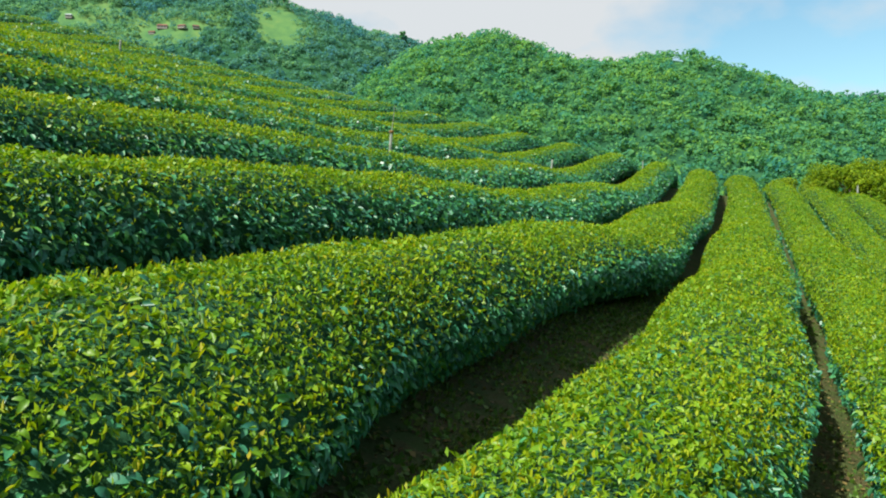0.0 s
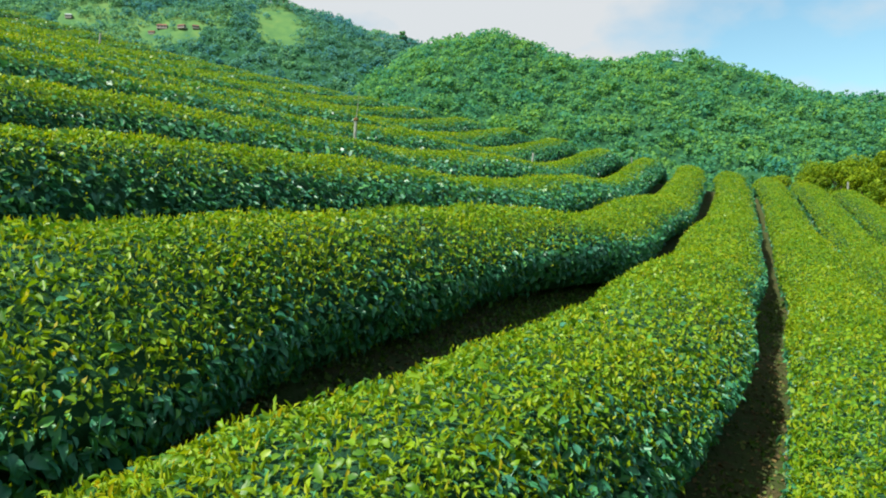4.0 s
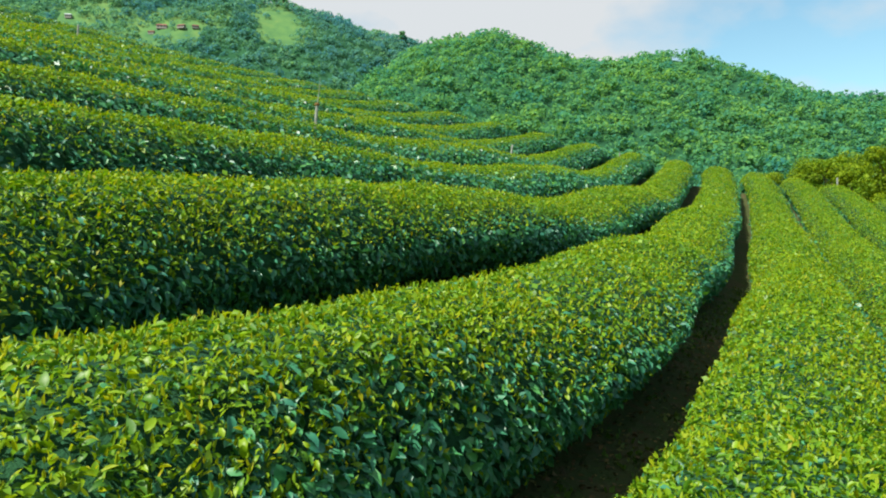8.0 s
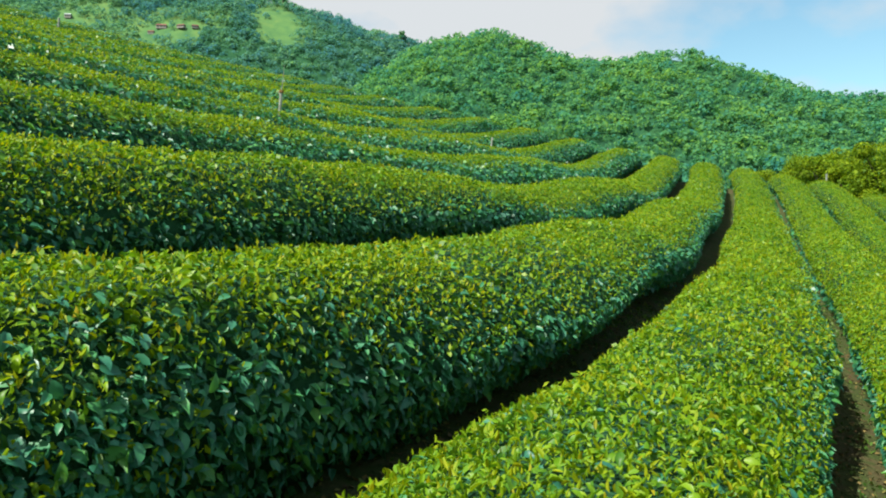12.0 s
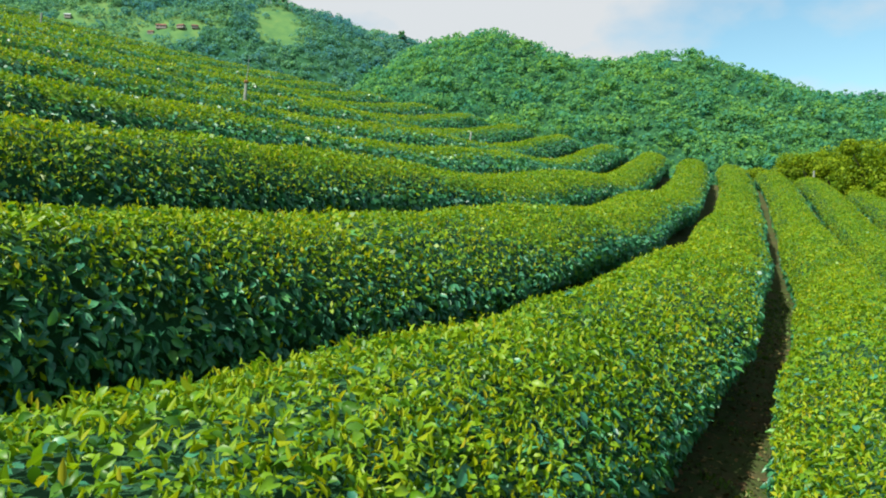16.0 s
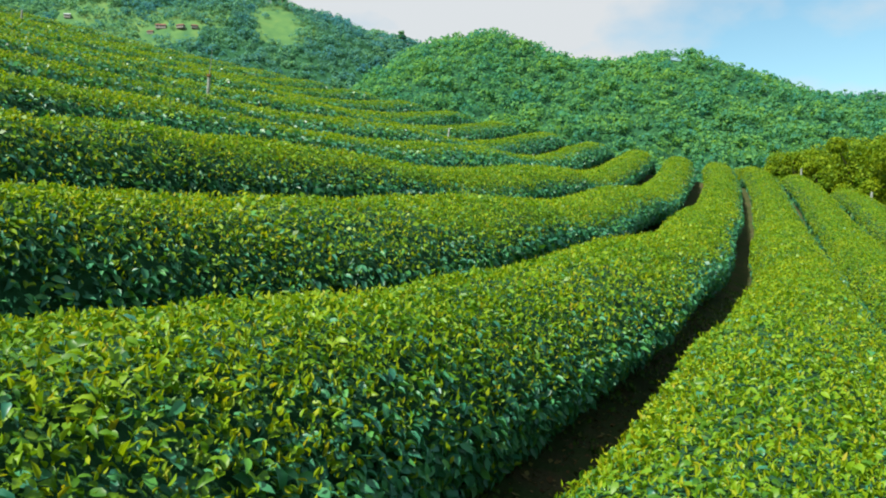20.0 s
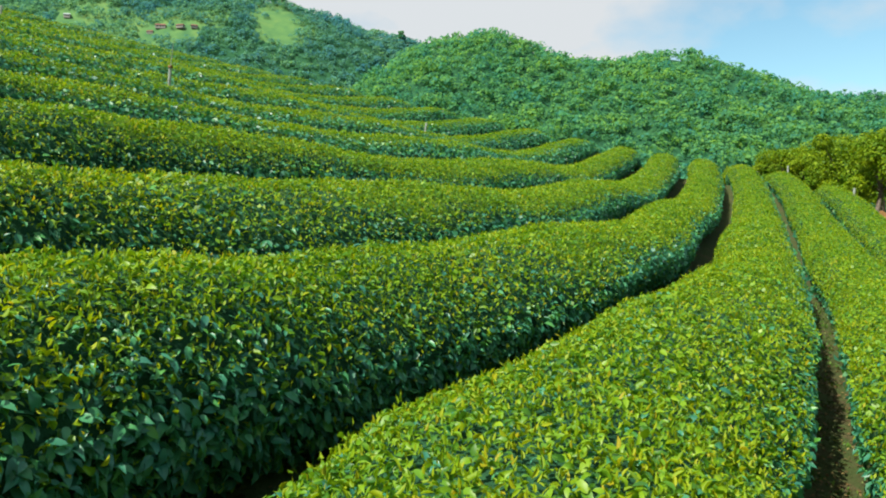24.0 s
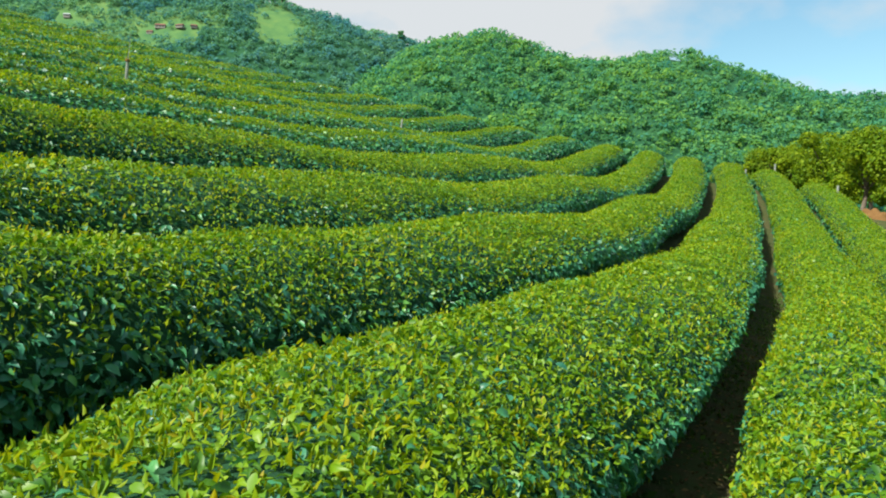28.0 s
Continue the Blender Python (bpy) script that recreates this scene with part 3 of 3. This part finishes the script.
def field_post(a, d, top_b, lean, radius, capped, label):
    """A thin stake between the hedges; top_b is how far its top lies below the first eye."""
    foot = Vector(place(a - lean, float(canopy(a - lean, d)) + ROW_HEIGHT, d)) - Vector((0, 0, 0.05))
    top = Vector(place(a, top_b, d))
    post = new("post")
    post.location = foot
    bm = bmesh.new()
    up = top - foot
    side = Vector((0.01, 0.006, 0))
    tube(bm, [Vector(), up * 0.35 + side, up * 0.7 - side, up * 0.985, up], [radius * 1.1, radius, radius * 0.97, radius * 0.93, radius * 0.7], 9)
    part("shaft", bm, M_POST, post)
    if capped:
        bm = bmesh.new()
        tube(bm, [up * 0.993, up + Vector((0, 0, 0.004)), up + Vector((0.006, 0, 0.024)), up + Vector((0.006, 0, 0.034))], [radius * 1.25, radius * 1.5, radius * 1.45, radius * 1.0], 9)
        part("cap", bm, M_RUST, post, "rusty orange cap")
        bm = bmesh.new()
        tube(bm, [up, up + Vector((0.03, 0, 0.20)), up + Vector((0.05, 0, 0.42))], [0.008, 0.006, 0.003], 5)
        part("wire", bm, M_POST, post, "thin bent wire")
    return tagged(post, label, "post", "posts in the tea field")


field_post(-0.190, 2.746, -0.429, 0.014, 0.026, True, "weathered grey stake with rusty cap, leaning slightly")
field_post(0.727, 4.95, -0.593, 0.035, 0.030, False, "pale grey stake leaning over between tea hedges")
field_post(1.642, 7.335, -0.903, 0.004, 0.034, False, "pale upright stake on the crest of the slope")
field_post(-1.141, 7.10, -1.510, 0.0, 0.032, False, "thin pale stake standing among upper tea hedges")
field_post(-2.16, 5.0, -1.400, 0.02, 0.032, False, "thin pale stake leaning among upper tea hedges")
field_post(2.25, 8.4, -0.990, 0.0, 0.035, False, "thin pale stake behind the crest of tea")
field_post(5.17, 9.3, -0.790, 0.0, 0.050, False, "whitish concrete stake before the orchard")
field_post(4.87, 7.24, -0.340, 0.02, 0.050, False, "whitish concrete stake at the end of a hedge")
field_post(5.33, 10.6, -0.860, 0.0, 0.050, False, "whitish concrete stake beyond the last hedge")


def fruit_tree(name, x, y, height, spread_r, seed, leaf, count, label, category, mat, group=""):
    """Trunk, forked limbs and a crown of many leaves gathered in uneven lobes."""
    r = np.random.default_rng(seed)
    tree = new(name)
    tree.location = (x, y, float(land(np.array(x), np.array(y))) - 0.05)
    th = height * 0.30
    bm = bmesh.new()
    b1 = Vector((r.normal(0, 0.04) * height, r.normal(0, 0.04) * height, th))
    tube(bm, [(0, 0, 0), b1 * 0.5 + Vector((0.02, 0, 0)), b1], [height * 0.030, height * 0.024, height * 0.020], 9)
    part("trunk", bm, M_BARK, tree)
    lobes = []
    n = 10
    for i in range(n):
        ang = 2 * math.pi * (i + r.uniform(-0.3, 0.3)) / n
        reach = spread_r * r.uniform(0.35, 0.72)
        tip = Vector((math.cos(ang) * reach, math.sin(ang) * reach, height * r.uniform(0.22, 0.86)))
        bm = bmesh.new()
        tube(bm, [b1 * 0.95, b1.lerp(tip, 0.5) + Vector((0, 0, 0.06 * height)), tip], [height * 0.014, height * 0.009, height * 0.004], 6)
        part("limb", bm, M_BARK, tree)
        lobes.append((tip, spread_r * r.uniform(0.30, 0.50)))
    lobes.append((Vector((0, 0, height * 0.80)), spread_r * 0.55))
    lobes.append((Vector((r.normal(0, 0.2) * spread_r, 0, height * 0.55)), spread_r * 0.6))
    pos, nor = [], []
    for tip, rad in lobes:
        c = count // len(lobes)
        dv = r.normal(0, 1, (c, 3))
        dv /= np.linalg.norm(dv, axis=1, keepdims=True)
        pos.append(np.array(tip) + dv * (rad * r.uniform(0.45, 1.12, (c, 1)) ** 0.6) * np.array((1, 1, 0.85)))
        nor.append(dv + np.array((0, 0, 0.35)))
    pos, nor = np.concatenate(pos), np.concatenate(nor)
    k = pos[:, 2] < height * 1.02
    v, fs = leaf_cloud(pos[k], nor[k], np.full(k.sum(), leaf), 0.6, 2, np.array((0, 0, -0.5)))
    crown = new("crown", mesh_of("crown", v, fs, mat))
    crown.parent = tree
    return tagged(tree, label, category, group)


ORCHARD = [(5.83, 11.5, 3.4, 1.15), (5.78, 10.6, 3.6, 1.25), (5.62, 9.7, 3.3, 1.15), (5.66, 8.95, 4.3, 1.5), (5.72, 8.35, 4.3, 1.5), (5.85, 7.9, 4.2, 1.5), (6.1, 7.5, 4.2, 1.6),
           (6.29, 14.0, 5.4, 1.2), (6.55, 13.0, 4.2, 1.6), (6.75, 12.0, 4.6, 1.7), (6.6, 10.8, 4.8, 1.8), (6.6, 9.7, 4.9, 1.8), (6.75, 8.8, 4.9, 1.9)]
for n, (a, d, h, r) in enumerate(ORCHARD):
    fruit_tree("fruit_tree", METRES * a, METRES * d, h, r, 40 + n, 0.15, 7000, "leafy yellow-green fruit tree beside the tea field" if h > 3 else "small rounded fruit bush behind the tea hedges",
               "tree", M_ORCHARD, "orchard trees beyond the tea")


def soil_bank(a, d, wide, deep, tall):
    """A low crumbled bank of bare orange earth."""
    n, m = 26, 18
    u, v = np.meshgrid(np.linspace(-1, 1, n), np.linspace(-1, 1, m))
    x, y = METRES * a + u * wide, METRES * d + v * deep
    lump = 0.10 * np.sin(x * 7 + y * 3) + 0.07 * np.sin(y * 13 - x * 5)
    h = np.clip(1 - u * u - v * v, 0, 1) ** 0.6 * tall * (1 + lump * 3)
    z = land(x, y) - 0.03 + h
    return tagged(new("soil_bank", mesh_of("soil_bank", np.stack([x, y, z], -1).reshape(-1, 3), [grid_faces(m, n)], M_EARTH, True)),
                  "low crumbled bank of bare orange earth under fruit trees", "earth bank")


soil_bank(5.42, 7.55, 0.7, 0.9, 0.35)
soil_bank(5.62, 6.9, 0.6, 0.9, 0.30)


def farmhouse(x, y, wide, deep, tall, turn, roof_mat, label):
    z = float(land(np.array(float(x)), np.array(float(y))))
    house = new("farmhouse")
    house.matrix_world = pose(x, y, z - 1.5, 0, 0, turn)
    bm = bmesh.new()
    bmesh.ops.create_cube(bm, size=1)
    bmesh.ops.transform(bm, matrix=Matrix.Translation((0, 0, tall / 2 + 0.5)) @ Matrix.Diagonal((wide, deep, tall + 1, 1)), verts=bm.verts)
    bmesh.ops.bevel(bm, geom=bm.edges[:], offset=0.08, segments=1, affect="EDGES")
    part("wall", bm, M_WALL, house)
    bm = bmesh.new()
    e, t = 0.9, tall + 1.0
    w2, d2, rh = wide / 2 + e, deep / 2 + e, deep * 0.34
    lo = [bm.verts.new(c) for c in ((-w2, -d2, t - 0.3), (w2, -d2, t - 0.3), (w2, d2, t - 0.3), (-w2, d2, t - 0.3))]
    hi = [bm.verts.new(c) for c in ((-w2, -d2, t), (w2, -d2, t), (w2, d2, t), (-w2, d2, t))]
    rg = [bm.verts.new((-w2 * 0.8, 0, t + rh)), bm.verts.new((w2 * 0.8, 0, t + rh))]
    for i in range(4):
        bm.faces.new((lo[i], lo[(i + 1) % 4], hi[(i + 1) % 4], hi[i]))
    bm.faces.new(lo[::-1])
    bm.faces.new((hi[0], hi[1], rg[1], rg[0]))
    bm.faces.new((hi[2], hi[3], rg[0], rg[1]))
    bm.faces.new((hi[1], hi[2], rg[1]))
    bm.faces.new((hi[3], hi[0], rg[0]))
    part("roof", bm, roof_mat, house)
    for i in range(3):
        bm = bmesh.new()
        bmesh.ops.create_cube(bm, size=1)
        bmesh.ops.transform(bm, matrix=Matrix.Translation(((i - 1) * wide * 0.3, -deep / 2 - 0.02, tall * 0.62 + 0.5)) @ Matrix.Diagonal((wide * 0.12, 0.16, tall * 0.4, 1)), verts=bm.verts)
        part("window", bm, M_DARK, house)
    return tagged(house, label, "house", "houses on the far hill")


farmhouse(-564, 1508, 20, 11, 5.5, 8, M_ROOF, "small farmhouse with faded red roof on hillside")
farmhouse(-522, 1500, 15, 9, 4.5, -12, M_ROOF, "small farmhouse with faded red roof on hillside")
farmhouse(-496, 1506, 12, 8, 4.5, 20, M_ROOF, "small farmhouse with faded red roof on hillside")
farmhouse(-582, 1500, 12, 8, 4.0, 0, M_ROOF, "small farmhouse with faded red roof on hillside")
farmhouse(-752, 1508, 12, 8, 6.0, 10, M_TIN, "small pale house with tin roof on hillside")

# ---------------------------------------------------------------- forest on the hills
def crown_cloud(x, y, radius, height, cards, card):
    """Clumps of leaves over the upper part of many crowns at once."""
    n = len(x)
    z = land(x, y)
    th = rng.uniform(0, 2 * np.pi, (n, cards))
    cz = rng.uniform(-0.15, 1.0, (n, cards))
    s = np.sqrt(1 - cz ** 2)
    dirs = np.stack([np.cos(th) * s, np.sin(th) * s, cz], -1)
    wob = rng.uniform(0.8, 1.1, (n, cards, 1))
    pos = np.stack([x, y, z + height], -1)[:, None] + dirs * wob * np.stack([radius, radius, radius * 0.85], -1)[:, None]
    return leaf_cloud(pos.reshape(-1, 3), dirs.reshape(-1, 3) * 0.8 + np.array((-0.1, -0.1, 0.3)), np.repeat(radius * card, cards), 0.45, 2)


def forest(name, count, x0, x1, y0, y1, label, mat):
    x, y = rng.uniform(x0, x1, count), rng.uniform(y0, y1, count)
    keep = (np.abs(x) < 0.66 * y + 30) & (land(x, y) > 0.03 * y)
    # the mown clearing, and thin cover round the houses
    keep &= ((x + 345 + 0.25 * (y - 1560)) / 58) ** 2 + ((y - 1575) / 80) ** 2 + 0.35 * np.sin(x / 9 + y / 17) * np.cos(y / 11) > rng.uniform(0.3, 1.35, count)
    keep &= (((x + 640) / 190) ** 2 + ((y - 1500) / 38) ** 2 > 1) | (rng.uniform(0, 1, count) < 0.88)
    for hx, hy in ((-564, 1508), (-522, 1500), (-496, 1506), (-582, 1500), (-752, 1508)):
        keep &= ~((np.abs(x - hx) < 17) & (y > hy - 30) & (y < hy + 14))
    x, y = x[keep], y[keep]
    rad = 3.2 + 6.5 * rng.uniform(0, 1, len(x)) ** 1.8
    v, fs = crown_cloud(x, y, rad, rad * rng.uniform(0.6, 1.5, len(x)), 23, 0.59)
    ob = new(name, mesh_of(name, v, fs, mat))
    return tagged(ob, label, "forest", kind="stuff")


forest("forest", 12500, -190, 950, 640, 1255, "dense green forest covering the near hill", M_FOREST)
forest("forest", 8200, -1150, 90, 1390, 1745, "forest on the higher hill behind, haze painted in as blue", M_RIDGE_HAZE)
fruit_tree("lone_tree", -86, 1640, 34, 9, 5, 3.2, 900, "tall dark lone tree standing on the ridge", "tree", M_FOREST)
for n, (x, y, h) in enumerate(((-395, 1650, 22), (-372, 1655, 18), (-350, 1652, 24), (-330, 1650, 16))):
    fruit_tree("ridge_tree", x, y, h, h * 0.22, 60 + n, 2.4, 420, "slender tree standing on the skyline", "tree", M_FOREST, "ridge trees over the clearing")
